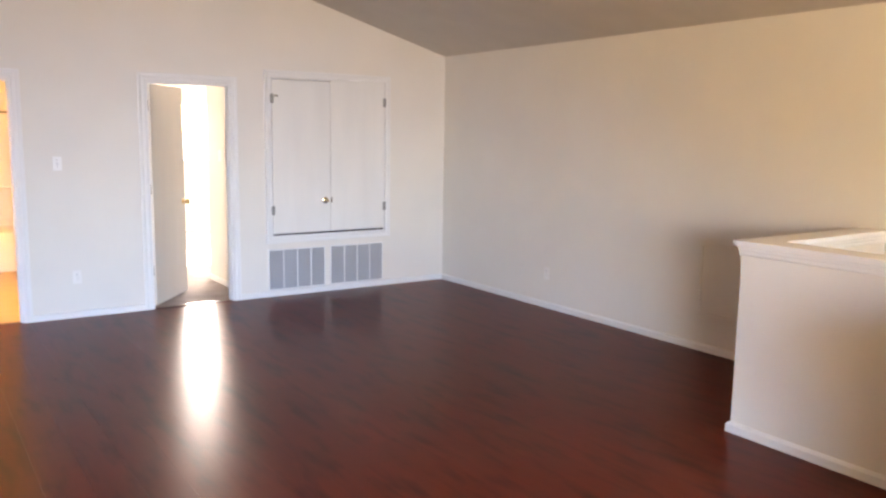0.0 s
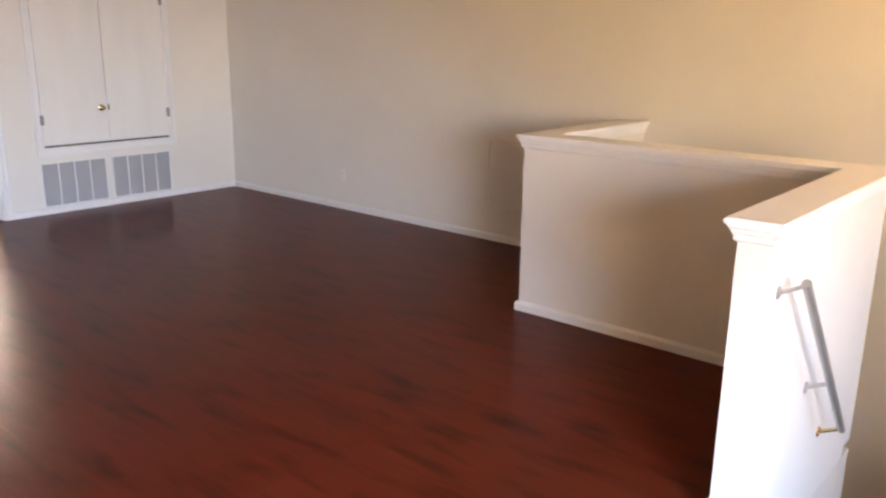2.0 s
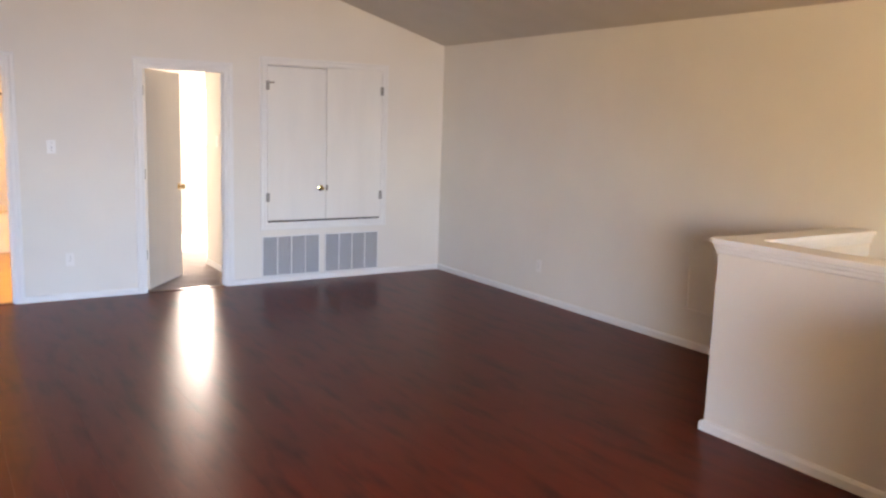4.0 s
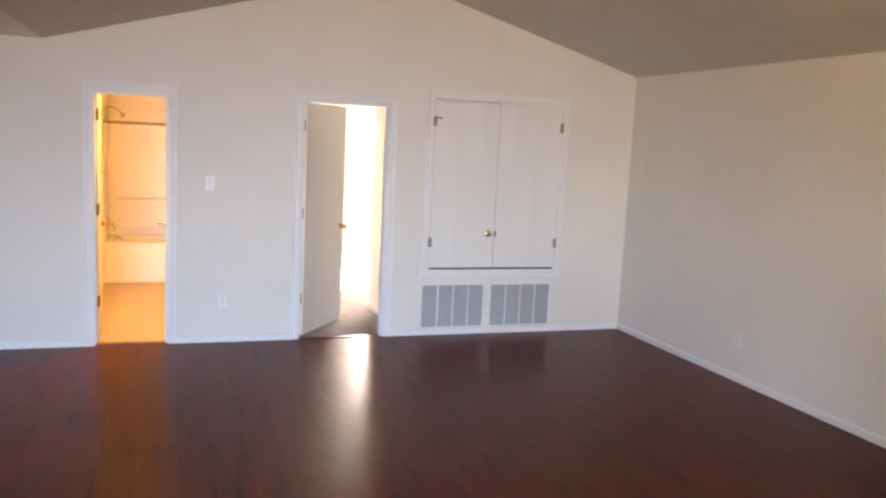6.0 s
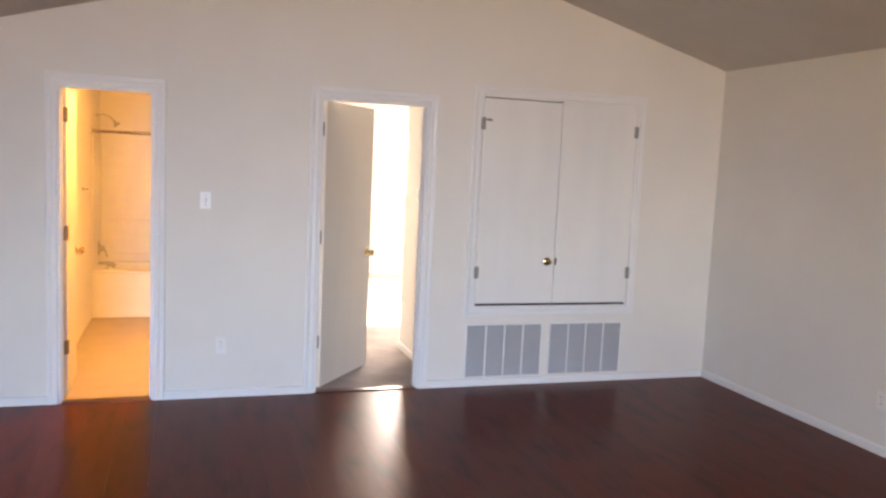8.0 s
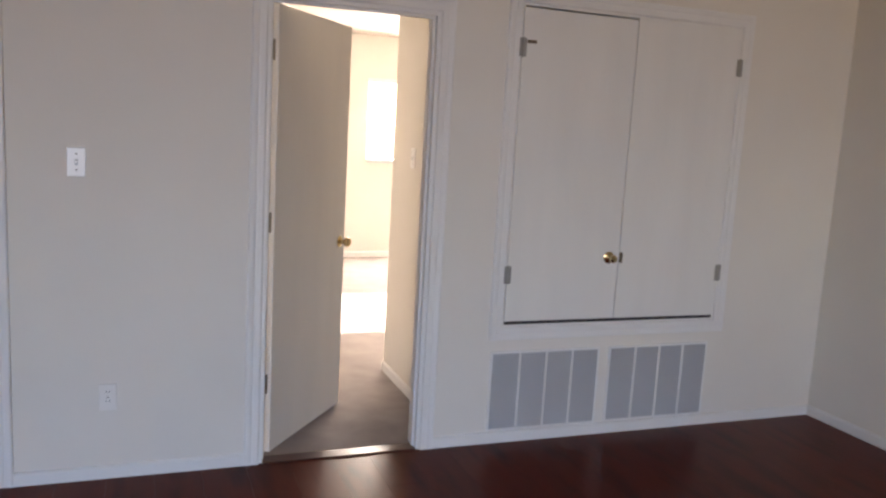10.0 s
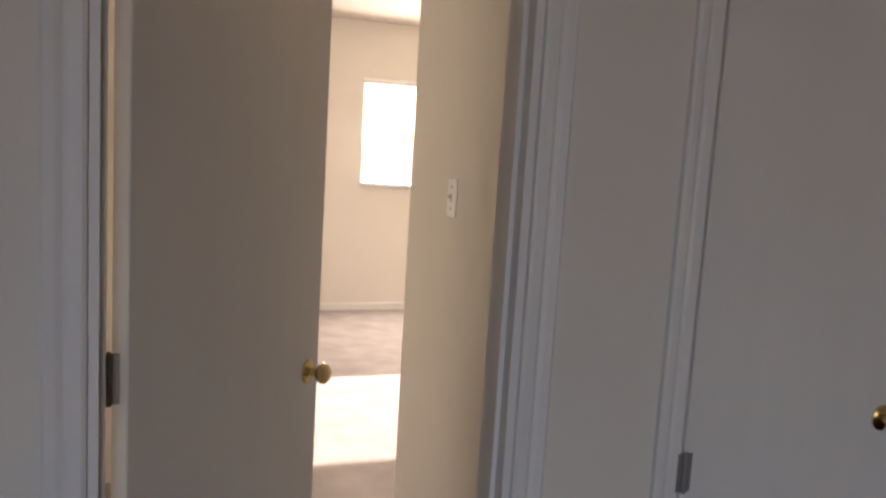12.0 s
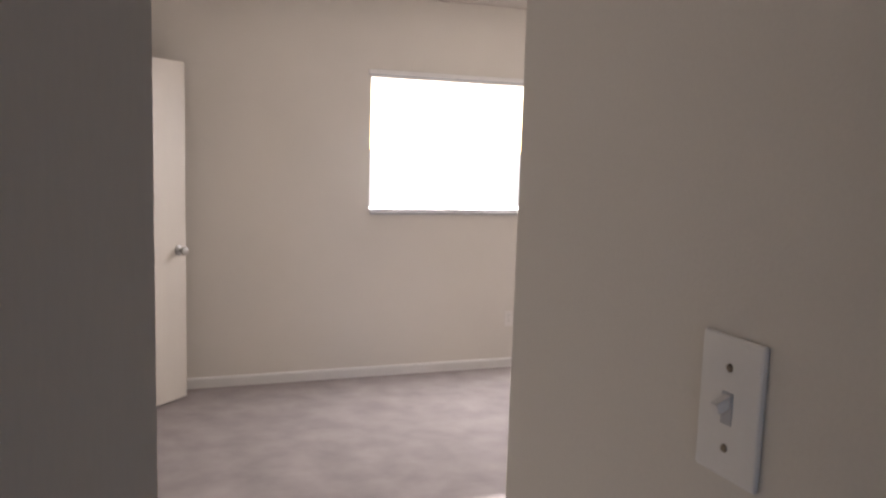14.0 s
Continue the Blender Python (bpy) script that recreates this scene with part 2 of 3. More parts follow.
# ---- the large structure ----
# Main room: north wall face at y = 0, floor at z = 0.
WEST, SOUTH, EAST = -7.6, -9.4, -0.105
T = 0.12
EAVE_Z, RIDGE_X, RIDGE_Z, FLAT_X, FLAT_Z = 2.466, -2.560, 3.145, -5.262, 2.386
BATH = (-4.926, -4.350, 2.035)
BED = (-3.298, -2.530, 2.065)
CUP = (-2.132, -0.864, 0.598, 2.150)
BED_WIN = (-1.37, 0.42, 1.146, 2.062)
STAIR_X, STAIR_Y0, STAIR_Y1 = -2.755, -7.66, -6.684
LANDING_Z = -1.40


def ceiling_z(x):
    if x <= FLAT_X:
        return FLAT_Z
    if x <= RIDGE_X:
        return FLAT_Z + (RIDGE_Z - FLAT_Z) * (x - FLAT_X) / (RIDGE_X - FLAT_X)
    return RIDGE_Z + (EAVE_Z - RIDGE_Z) * (x - RIDGE_X) / (EAST - RIDGE_X)


BREAKS = (FLAT_X, RIDGE_X)
structure(wall("wall_north", WEST - T, EAST, 0, 2.3, [(BATH[0], BATH[1], -1, BATH[2]), (BED[0], BED[1], -1, BED[2]), CUP], T,
               lambda u, d, z: Vector((u, d, z)), top=ceiling_z, extra=BREAKS), "cream painted gable wall with two doorways", "wall")
structure(wall("wall_south", WEST - T, EAST, 0, 2.3, [(-6.40, -4.40, 0.8, 2.15), (-2.3, -0.7, 1.0, 2.1)], T,
               lambda u, d, z: Vector((u, SOUTH - d, z)), top=ceiling_z, extra=BREAKS), "cream painted end wall with a window", "wall")
structure(wall("wall_east", SOUTH - T, T, -3.1, EAVE_Z, [], T, lambda u, d, z: Vector((EAST + d, u, z))), "cream painted side wall running down the stairwell", "wall")
structure(wall("wall_west", SOUTH - T, T, 0, FLAT_Z, [], T, lambda u, d, z: Vector((WEST - d, u, z))), "plain cream painted side wall", "wall")



def ceiling_slab(name, prof, mat, label):
    """A ceiling of even thickness over the whole depth of the room, along a profile of (x, z) pairs."""
    bm = bmesh.new()
    n = len(prof)
    rings = [[bm.verts.new((x, y, z + up)) for x, z in prof] for y in (SOUTH - T, T) for up in (0, 0.2)]
    for i in range(n - 1):
        for p, q in ((0, 2), (1, 3), (0, 1), (2, 3)):
            bm.faces.new((rings[p][i], rings[p][i + 1], rings[q][i + 1], rings[q][i]))
    for i in (0, n - 1):
        bm.faces.new((rings[0][i], rings[1][i], rings[3][i], rings[2][i]))
    return structure(link(name, bm, mat), label, "ceiling")


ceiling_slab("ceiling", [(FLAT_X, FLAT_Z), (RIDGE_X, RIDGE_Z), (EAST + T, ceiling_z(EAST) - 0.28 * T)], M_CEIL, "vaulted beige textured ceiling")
# lighter wall paint stands for the stronger light on this flat part
ceiling_slab("ceiling_low", [(WEST - T, FLAT_Z), (FLAT_X - 0.001, FLAT_Z)], M_WALL, "flat ceiling along the low side of the room, coloured lighter to look more lit")

# sub-floor with the stair opening
AX, BY = -1.322, -6.626
BODY_HALF, CAP_HALF = 0.0575, 0.095
A_END, B_END = -4.735, -2.775
CY = A_END - CAP_HALF
A_X0, A_X1 = AX - BODY_HALF, AX + BODY_HALF
bm = bmesh.new()
for lo, hi in (((WEST, SOUTH, -0.25), (STAIR_X, 0.06, -0.012)), ((STAIR_X, STAIR_Y1 + 0.03, -0.25), (A_X1 - 0.02, 0.06, -0.012)),
               ((STAIR_X, SOUTH, -0.25), (EAST, STAIR_Y0, -0.012)), ((A_X1 - 0.02, CY - 0.03, -0.25), (EAST, 0.06, -0.012))):
    box(bm, lo, hi)
floor = structure(link("floor", bm, M_SUB), "red-brown wood laminate floor with a satin sheen", "floor")

# wall north of the closet recess, hall and bedroom
BX0, BX1, BY1 = -3.125, 1.3, 5.592
HALL_X, HALL_Y = -2.345, 1.272
BED_H = 2.565
structure(wall("wall_hall_east", T, HALL_Y, 0, BED_H, [], 0.11, lambda u, d, z: Vector((HALL_X + d, u, z))), "cream hall wall beside the bedroom door", "wall")
structure(wall("wall_closet_back", HALL_X + 0.11, BX1, 0, BED_H, [], 0.11, lambda u, d, z: Vector((u, HALL_Y - d, z))), "cream bedroom wall behind the cupboard", "wall")
structure(wall("wall_hall_west", T, 2.2, 0, BED_H, [], 0.11, lambda u, d, z: Vector((-3.42 - d, u, z))), "cream hall wall behind the open door", "wall")
structure(wall("wall_bedroom_west", 2.2, BY1, 0, BED_H, [(4.11, 4.90, -1, 2.06)], 0.11, lambda u, d, z: Vector((BX0 - d, u, z))), "cream bedroom wall with a closet doorway", "wall")
structure(wall("wall_bedroom_jog", -3.42, BX0 - 0.11, 0, BED_H, [], 0.11, lambda u, d, z: Vector((u, 2.2 + d, z))), "short cream return wall", "wall")
structure(wall("wall_closet_inner", 2.4, BY1, 0, BED_H, [], 0.1, lambda u, d, z: Vector((-3.9 - d, u, z))), "cream closet wall", "wall")
structure(wall("wall_bedroom_north", -4.0, BX1 + T, 0, BED_H, [BED_WIN], 0.14, lambda u, d, z: Vector((u, BY1 + d, z))), "cream bedroom wall with a bright window", "wall")
structure(wall("wall_bedroom_east", HALL_Y - 0.11, BY1, 0, BED_H, [], 0.12, lambda u, d, z: Vector((BX1 + d, u, z))), "cream bedroom side wall", "wall")
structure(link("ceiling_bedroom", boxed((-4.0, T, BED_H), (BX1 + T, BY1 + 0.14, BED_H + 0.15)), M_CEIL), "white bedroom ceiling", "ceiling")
structure(link("floor_bedroom", boxed((-3.9, 0.062, -0.25), (BX1, BY1, 0.0)), M_CARPET), "mauve-beige bedroom carpet", "floor")

# bathroom shell
TX0, TX1, TY0, TY1 = -5.03, -3.54, 2.80, 3.56
structure(wall("wall_bath_west", T, TY1 + 0.1, 0, 2.42, [], 0.1, lambda u, d, z: Vector((TX0 - d, u, z))), "cream bathroom wall", "wall")
structure(wall("wall_bath_east", T, TY1 + 0.1, 0, 2.42, [], 0.1, lambda u, d, z: Vector((TX1 - 0.0 + d - 0.09, u, z))), "cream bathroom wall", "wall")
structure(wall("wall_bath_north", TX0, TX1 - 0.09, 0, 2.42, [], 0.1, lambda u, d, z: Vector((u, TY1 + d, z))), "cream bathroom end wall over the tub", "wall")
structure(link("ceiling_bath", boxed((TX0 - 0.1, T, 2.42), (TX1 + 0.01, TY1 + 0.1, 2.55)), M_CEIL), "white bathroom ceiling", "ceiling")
structure(link("floor_bath", boxed((TX0, 0.062, -0.25), (TX1 - 0.09, TY1, 0.0)), M_VINYL), "tan vinyl bathroom floor", "floor")

# stairwell shell below the floor
structure(wall("wall_stair_south", STAIR_X - 0.3, EAST, -3.1, -0.012, [], 0.1, lambda u, d, z: Vector((u, STAIR_Y0 - d, z))), "cream stairwell wall", "wall")
structure(wall("wall_stair_west", STAIR_Y1 + 0.091, -2.4, -3.1, -0.249, [], 0.1, lambda u, d, z: Vector((A_X1 - 0.004 - d, u, z))), "cream stairwell wall under the half wall", "wall")
structure(wall("wall_stair_north", A_X1, EAST, -3.1, -0.25, [], 0.1, lambda u, d, z: Vector((u, -2.4 + d, z))), "cream stairwell end wall", "wall")
structure(wall("wall_stair_side", STAIR_X - 0.1, A_X1, -3.1, -0.301, [], 0.09, lambda u, d, z: Vector((u, STAIR_Y1 + d, z))), "cream wall under the half wall", "wall")
structure(wall("wall_stair_end", STAIR_Y0, STAIR_Y1, -3.1, -0.25, [], 0.1, lambda u, d, z: Vector((STAIR_X - 0.12 - d, u, z))), "wall under the top stair", "wall")

# ground outside, reaching the horizon
bm = bmesh.new()
for x, y in ((-3000, -3000), (3000, -3000), (3000, 3000), (-3000, 3000)):
    bm.verts.new((x, y, -3.15))
bm.verts.ensure_lookup_table()
bm.faces.new(bm.verts)
structure(link("ground", bm, M_GROUND), "dry pale ground outside", "ground")

# ---- trim: baseboards and casings ----


def baseboard(name, a, b, proud, z=0.0, h=0.058):
    """A baseboard between two plan points; proud is the plan direction off the wall."""
    bm = bmesh.new()
    a, b, n = Vector((*a, z)), Vector((*b, z)), Vector((*proud, 0))
    prof = [(0, 0), (0.012, 0), (0.012, h * 0.8), (0.007, h * 0.96), (0, h)]
    r = [[bm.verts.new(p + n * d + Vector((0, 0, k))) for d, k in prof] for p in (a, b)]
    for k in range(5):
        bm.faces.new((r[0][k], r[0][(k + 1) % 5], r[1][(k + 1) % 5], r[1][k]))
    bm.faces.new(r[0])
    bm.faces.new(r[1][::-1])
    return structure(link(name, bm, M_TRIM), "white painted baseboard", "baseboard")


CASE_W = 0.066
for a, b in (((WEST, 0), (BATH[0] - CASE_W, 0)), ((BATH[1] + CASE_W, 0), (BED[0] - CASE_W, 0)), ((BED[1] + CASE_W, 0), (EAST - 0.012, 0))):
    baseboard("baseboard_north", a, b, (0, -1))
baseboard("baseboard_east", (EAST, A_END - 0.025), (EAST, 0), (-1, 0))
baseboard("baseboard_east_south", (EAST, SOUTH), (EAST, STAIR_Y0), (-1, 0))
baseboard("baseboard_west", (WEST, SOUTH), (WEST, 0), (1, 0))
baseboard("baseboard_south", (WEST, SOUTH), (EAST, SOUTH), (0, 1))
baseboard("baseboard_hall", (HALL_X, T), (HALL_X, HALL_Y), (-1, 0))
baseboard("baseboard_bedroom_north", (BX0, BY1), (BX1, BY1), (0, -1), h=0.07)
baseboard("baseboard_bedroom_west", (BX0, 4.96), (BX0, BY1), (1, 0))
baseboard("baseboard_landing", (EAST, STAIR_Y0), (EAST, -6.36), (-1, 0), z=LANDING_Z, h=0.09)

CASING = [(0, 0), (0, 0.010), (0.007, 0.0135), (0.026, 0.0130), (0.034, 0.0105), (0.044, 0.0140), (0.060, 0.0165), (CASE_W, 0.013), (CASE_W, 0)]


def casing(name, x0, x1, z1, z0=None, y=0.0, s=-1):
    bm = bmesh.new()
    place = lambda a, b, v: Vector((a, y + s * v, b))
    if z0 is None:
        sweep(bm, [(x0, 0.0), (x0, z1), (x1, z1), (x1, 0.0)], CASING, place)
    else:
        sweep(bm, [(x0, z0), (x0, z1), (x1, z1), (x1, z0)], CASING, place, closed=True)
    return structure(link(name, bm, M_TRIM), "white painted moulded casing", "trim")


casing("trim_bath_door", BATH[0], BATH[1], BATH[2])
casing("trim_bedroom_door", BED[0], BED[1], BED[2])
casing("trim_cupboard", CUP[0], CUP[1], CUP[3], CUP[2])


def jamb(name, x0, x1, z1, stop_y):
    """Door lining with a stop strip inside the opening."""
    bm = bmesh.new()
    t = 0.018
    box(bm, (x0, 0.0, 0), (x0 + t, T, z1 - t), 0.001)
    box(bm, (x1 - t, 0.0, 0), (x1, T, z1 - t), 0.001)
    box(bm, (x0, 0.0, z1 - t), (x1, T, z1), 0.001)
    box(bm, (x0 + t, stop_y, 0), (x0 + t + 0.008, stop_y + 0.032, z1 - t - 0.011), 0.001)
    box(bm, (x1 - t - 0.011, stop_y, 0), (x1 - t, stop_y + 0.032, z1 - t - 0.011), 0.001)
    box(bm, (x0 + t, stop_y, z1 - t - 0.011), (x1 - t, stop_y + 0.032, z1 - t), 0.001)
    return structure(link(name, bm, M_TRIM), "white painted door lining with a stop", "trim")


jamb("trim_bath_jamb", BATH[0], BATH[1], BATH[2], 0.03)
jamb("trim_bedroom_jamb", BED[0], BED[1], BED[2], 0.03)
for nm, o in (("threshold_bath", BATH), ("threshold_bedroom", BED)):
    structure(link(nm, boxed((o[0] + 0.018, -0.012, -0.004), (o[1] - 0.018, 0.068, 0.007), 0.004, 2), M_WOODTREAD), "dark wood threshold strip", "threshold")

# ---- doors ----


def knob(parent, at, rz, r=0.027, mat=None, tilt=90):
    bm = bmesh.new()
    m = pose(*at, tilt, 0, rz)
    lathe(bm, [(0, 0), (0.031, 0), (0.031, 0.004), (0.024, 0.008), (0.011, 0.012), (0.010, 0.026), (r * 0.72, 0.031), (r, 0.043), (r * 0.95, 0.054), (r * 0.6, 0.062), (0, 0.064)], m)
    return part("knob", bm, mat or M_BRASS, parent, "round metal door knob", True)


def hinge(parent, at, rz=0, h=0.09, mat=None, label="tarnished brass hinge"):
    """A butt hinge: knuckle with ball ends and two leaves."""
    bm = bmesh.new()
    m = pose(*at, 0, 0, rz)
    lathe(bm, [(0, -h / 2 - 0.005), (0.004, -h / 2 - 0.003), (0.0065, -h / 2), (0.0065, h / 2), (0.004, h / 2 + 0.003), (0, h / 2 + 0.005)], m, 10)
    for s in (-1, 1):
        g = bmesh.ops.create_cube(bm, size=1, matrix=m @ Matrix.Translation((s * 0.010, 0.003, 0)) @ Matrix.Diagonal((0.016, 0.003, h, 1)))
    return part("hinge", bm, mat or M_BRONZE, parent, label)


def leaf_door(name, at, rz, w, h, label, knobs=(1, -1), group="", metal=None):
    """A flush slab door hinged at its origin, closed along +x, hall face towards -y."""
    d = thing(name, at, label, "door", group, rz)
    part("slab", boxed((0.004, -0.0175, 0.012), (w, 0.0175, h), 0.002), M_LEAF, d)
    for s in knobs:
        knob(d, (w - 0.062, -0.0175 * s, 0.925), 0 if s > 0 else 180, mat=metal)
    part("latch_plate", boxed((w - 0.0005, -0.011, 0.895), (w + 0.0012, 0.011, 0.955)), M_BRASS, d, "brass latch plate")
    return d


door = leaf_door("bedroom_door", (-3.254, 0.098, 0), 52.2, 0.762, 2.040, "cream-white flush bedroom door standing half open")
for z in (0.341, 1.090, 1.845):
    hinge(door, (-0.014, 0.008, z), -52.2)
door = leaf_door("bathroom_door", (-4.9065, 0.122, 0), 91.5, 0.55, 2.010, "white flush bathroom door standing wide open", knobs=(1,))
for z in (0.341, 1.090, 1.845):
    hinge(door, (-0.004, -0.017, z), -45)
closet = leaf_door("closet_door", (BX0 + 0.012, 4.885, 0), 44.5, 0.765, 2.035, "white flush closet door standing ajar in the bedroom", metal=M_NICKEL)

# ---- wall cupboard with paired doors ----
cup = thing("wall_cupboard", (0, 0, 0), "white two-door utility cupboard set into the wall", "cupboard")
x0, x1, z0, z1 = CUP
mid = -1.503
bm = bmesh.new()
for lo, hi in (((x0, 0.0, z0), (x0 + 0.012, 0.118, z1)), ((x1 - 0.012, 0.0, z0), (x1, 0.118, z1)), ((x0 + 0.012, 0.0, z1 - 0.012), (x1 - 0.012, 0.118, z1)),
               ((x0 + 0.012, 0.0, z0), (x1 - 0.012, 0.118, z0 + 0.01)), ((x0 + 0.012, 0.09, z0 + 0.01), (x1 - 0.012, 0.118, z1 - 0.012))):
    box(bm, lo, hi)
part("lining", bm, M_DOOR, cup)
# black block fills the bottom gap; its colour stands for the shade there
part("shadow_gap", boxed((x0 + 0.013, -0.003, z0 + 0.0105), (x1 - 0.013, 0.085, z0 + 0.027)), M_DARK, cup, "black strip painted as the shade in the gap under the doors")
for s, (a, b) in ((-1, (x0 + 0.006, mid - 0.002)), (1, (mid + 0.002, x1 - 0.006))):
    leaf = part("door", boxed((a, -0.012, z0 + 0.028), (b, 0.008, z1 - (0.022 if s < 0 else 0.010)), 0.002), M_DOOR, cup, "white flush cupboard door")
    if s < 0:
        knob(leaf, (mid - 0.060, -0.012, 0.945), 0, 0.021)
    else:
        part("latch_plate", boxed((mid + 0.003, -0.030, 0.920), (mid + 0.014, -0.012, 0.972), 0.002), M_BRONZE, leaf, "dark brass latch plate")
    hx = x0 + 0.008 if s < 0 else x1 - 0.008
    for z in (0.860, 1.945):
        hinge(leaf, (hx, -0.017, z), 0, 0.085, M_HINGE, "dull grey metal hinge")
bm = boxed((x0 + 0.03, -0.020, 1.966), (x0 + 0.075, -0.0125, 1.980), 0.001)
part("catch", bm, M_BRONZE, cup, "small dark metal catch")

# ---- return-air grilles ----


def grille(gx0, gx1, gz0, gz1):
    g = thing("return_air_grille", (gx0, 0, gz0), "grey-white louvred return air grille under the cupboard", "grille", "return air grilles")
    w, h = gx1 - gx0, gz1 - gz0
    # black sheet on the wall face paints the duct's shade behind the slats
    part("shade_backing", boxed((0.0, -0.004, 0.0), (w, -0.001, h)), M_DARK, g)
    f = 0.012
    bm = bmesh.new()
    for lo, hi in (((-f, -0.011, -f), (w + f, 0, 0)), ((-f, -0.011, h), (w + f, 0, h + f)), ((-f, -0.011, 0), (0, 0, h)), ((w, -0.011, 0), (w + f, 0, h))):
        box(bm, lo, hi, 0.0015)
    part("frame", bm, M_TRIM, g)
    for i in (1, 2, 3):
        x = w * i / 4
        part("divider", boxed((x - 0.006, -0.0125, 0), (x + 0.006, -0.004, h), 0.001), M_TRIM, g)
    n = 26
    me = None
    for i in range(n):
        z = h * (i + 0.5) / n
        if me is None:
            bm = bmesh.new()
            m = pose(w / 2, -0.0075, 0, -38, 0, 0) @ Matrix.Diagonal((w, 0.0014, 0.0135, 1))
            bmesh.ops.create_cube(bm, size=1, matrix=m)
            s = part("slat", bm, M_GRILLE, g)
            me = s.data
        else:
            s = new("slat", me)
            s.parent = g
        s.location.z = z
    return g


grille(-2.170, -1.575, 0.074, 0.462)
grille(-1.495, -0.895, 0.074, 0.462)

# ---- plates on the walls ----


def wall_plate(name, at, rz, kind, label):
    """A cover plate facing -y before turning: toggle switch or duplex outlet."""
    p = thing(name, at, label, "outlet" if kind == "outlet" else "light switch", "", rz)
    body = M_OUTLET if kind == "outlet" else M_PLATE
    part("plate", boxed((-0.035, -0.006, -0.0575), (0.035, 0.0, 0.0575), 0.003, 2), body, p)
    if kind == "switch":
        part("toggle_slot", boxed((-0.006, -0.0068, -0.013), (0.006, -0.0055, 0.013)), M_GRILLE, p)
        bm = bmesh.new()
        bmesh.ops.create_cube(bm, size=1, matrix=pose(0, -0.011, 0.004, 25, 0, 0) @ Matrix.Diagonal((0.0075, 0.015, 0.009, 1)))
        part("toggle", bm, M_PLATE, p)
        zz = (-0.0325, 0.0325)
    else:
        for z in (-0.02, 0.02):
            bm = bmesh.new()
            lathe(bm, [(0, 0), (0.016, 0), (0.016, 0.002), (0, 0.0022)], pose(0, -0.0058, z, 90, 0, 0), 16)
            s = part("socket", bm, body, p)
            for dx in (-0.006, 0.006):
                part("slot", boxed((dx - 0.001, -0.0086, z - 0.001), (dx + 0.001, -0.0079, z + 0.008)), M_DARK, s)
        zz = (0.0,)
    for z in zz:
        bm = bmesh.new()
        lathe(bm, [(0, 0), (0.0036, 0), (0.003, 0.0012), (0, 0.0014)], pose(0, -0.006, z, 90, 0, 0), 10)
        part("screw", bm, M_BRONZE, p)
    return p


wall_plate("light_switch", (-4.035, 0, 1.335), 0, "switch", "white toggle switch plate between the two doorways")
wall_plate("light_switch", (HALL_X, 0.868, 1.372), -90, "switch", "white toggle switch plate on the hall wall")
wall_plate("wall_outlet", (-3.925, 0, 0.357), 0, "outlet", "off-white duplex outlet low between the two doorways")
wall_plate("wall_outlet", (EAST, -1.78, 0.33), -90, "outlet", "off-white duplex outlet low on the side wall")
wall_plate("wall_outlet", (EAST, -7.18, -1.08), -90, "outlet", "off-white duplex outlet over the stair landing")
wall_plate("wall_outlet", (-0.30, BY1, 0.36), 0, "outlet", "off-white duplex outlet under the bedroom window")

panel = thing("access_panel", (EAST, -3.530, 0.285), "cream painted access panel framed on the side wall", "panel")
part("cover", boxed((-0.007, -0.40, 0.02), (0.0, -0.02, 0.53), 0.002), M_WALL, panel)
bm = bmesh.new()
for lo, hi in (((-0.014, -0.42, 0), (0, 0, 0.018)), ((-0.014, -0.42, 0.532), (0, 0, 0.55)), ((-0.014, -0.018, 0.018), (0, 0, 0.532)), ((-0.014, -0.42, 0.018), (0, -0.402, 0.532))):
    box(bm, lo, hi, 0.0015)
part("frame", bm, M_WALL, panel)

# ---- half walls round the stairwell ----
CAP_Z = 1.082

hw = thing("half_wall", (AX, BY, 0), "white painted half wall with a moulded cap round the stairwell", "half wall")
off = Vector((AX, BY, 0))
b2 = BODY_HALF
inset = CAP_HALF - BODY_HALF


def local_box(bm, lo, hi, bevel=0.0):
    return box(bm, tuple(Vector(lo) - off), tuple(Vector(hi) - off), bevel)


zt = CAP_Z - 0.022
part("long_side", local_box(bmesh.new(), (AX - b2, BY - b2, -0.247), (AX + b2, A_END - inset, zt)), M_WALL, hw)
part("stair_side", local_box(bmesh.new(), (B_END + inset, BY - b2, -0.30), (AX - b2 - 0.0005, BY + b2, zt)), M_WALL, hw)
part("far_side", local_box(bmesh.new(), (AX + b2 + 0.0005, CY - b2, -0.30), (EAST - 0.001, CY + b2, zt)), M_WALL, hw)
bm = bmesh.new()
outline = [(B_END, BY - CAP_HALF), (AX + CAP_HALF, BY - CAP_HALF), (AX + CAP_HALF, CY - CAP_HALF), (EAST - 0.001, CY - CAP_HALF), (EAST - 0.001, A_END), (AX - CAP_HALF, A_END), (AX - CAP_HALF, BY + CAP_HALF), (B_END, BY + CAP_HALF)]
lower = [bm.verts.new(Vector((x, y, zt)) - off) for x, y in outline]
upper = [bm.verts.new(Vector((x, y, CAP_Z)) - off) for x, y in outline]
bm.faces.new(lower[::-1])
bm.faces.new(upper)
for i in range(8):
    bm.faces.new((lower[i], lower[(i + 1) % 8], upper[(i + 1) % 8], upper[i]))
bmesh.ops.bevel(bm, geom=[e for e in bm.edges if e.verts[0].co.z > zt + 0.01 and e.verts[1].co.z > zt + 0.01], offset=0.005, segments=2, affect="EDGES")
part("cap", bm, M_TRIM, hw, "white cap board")
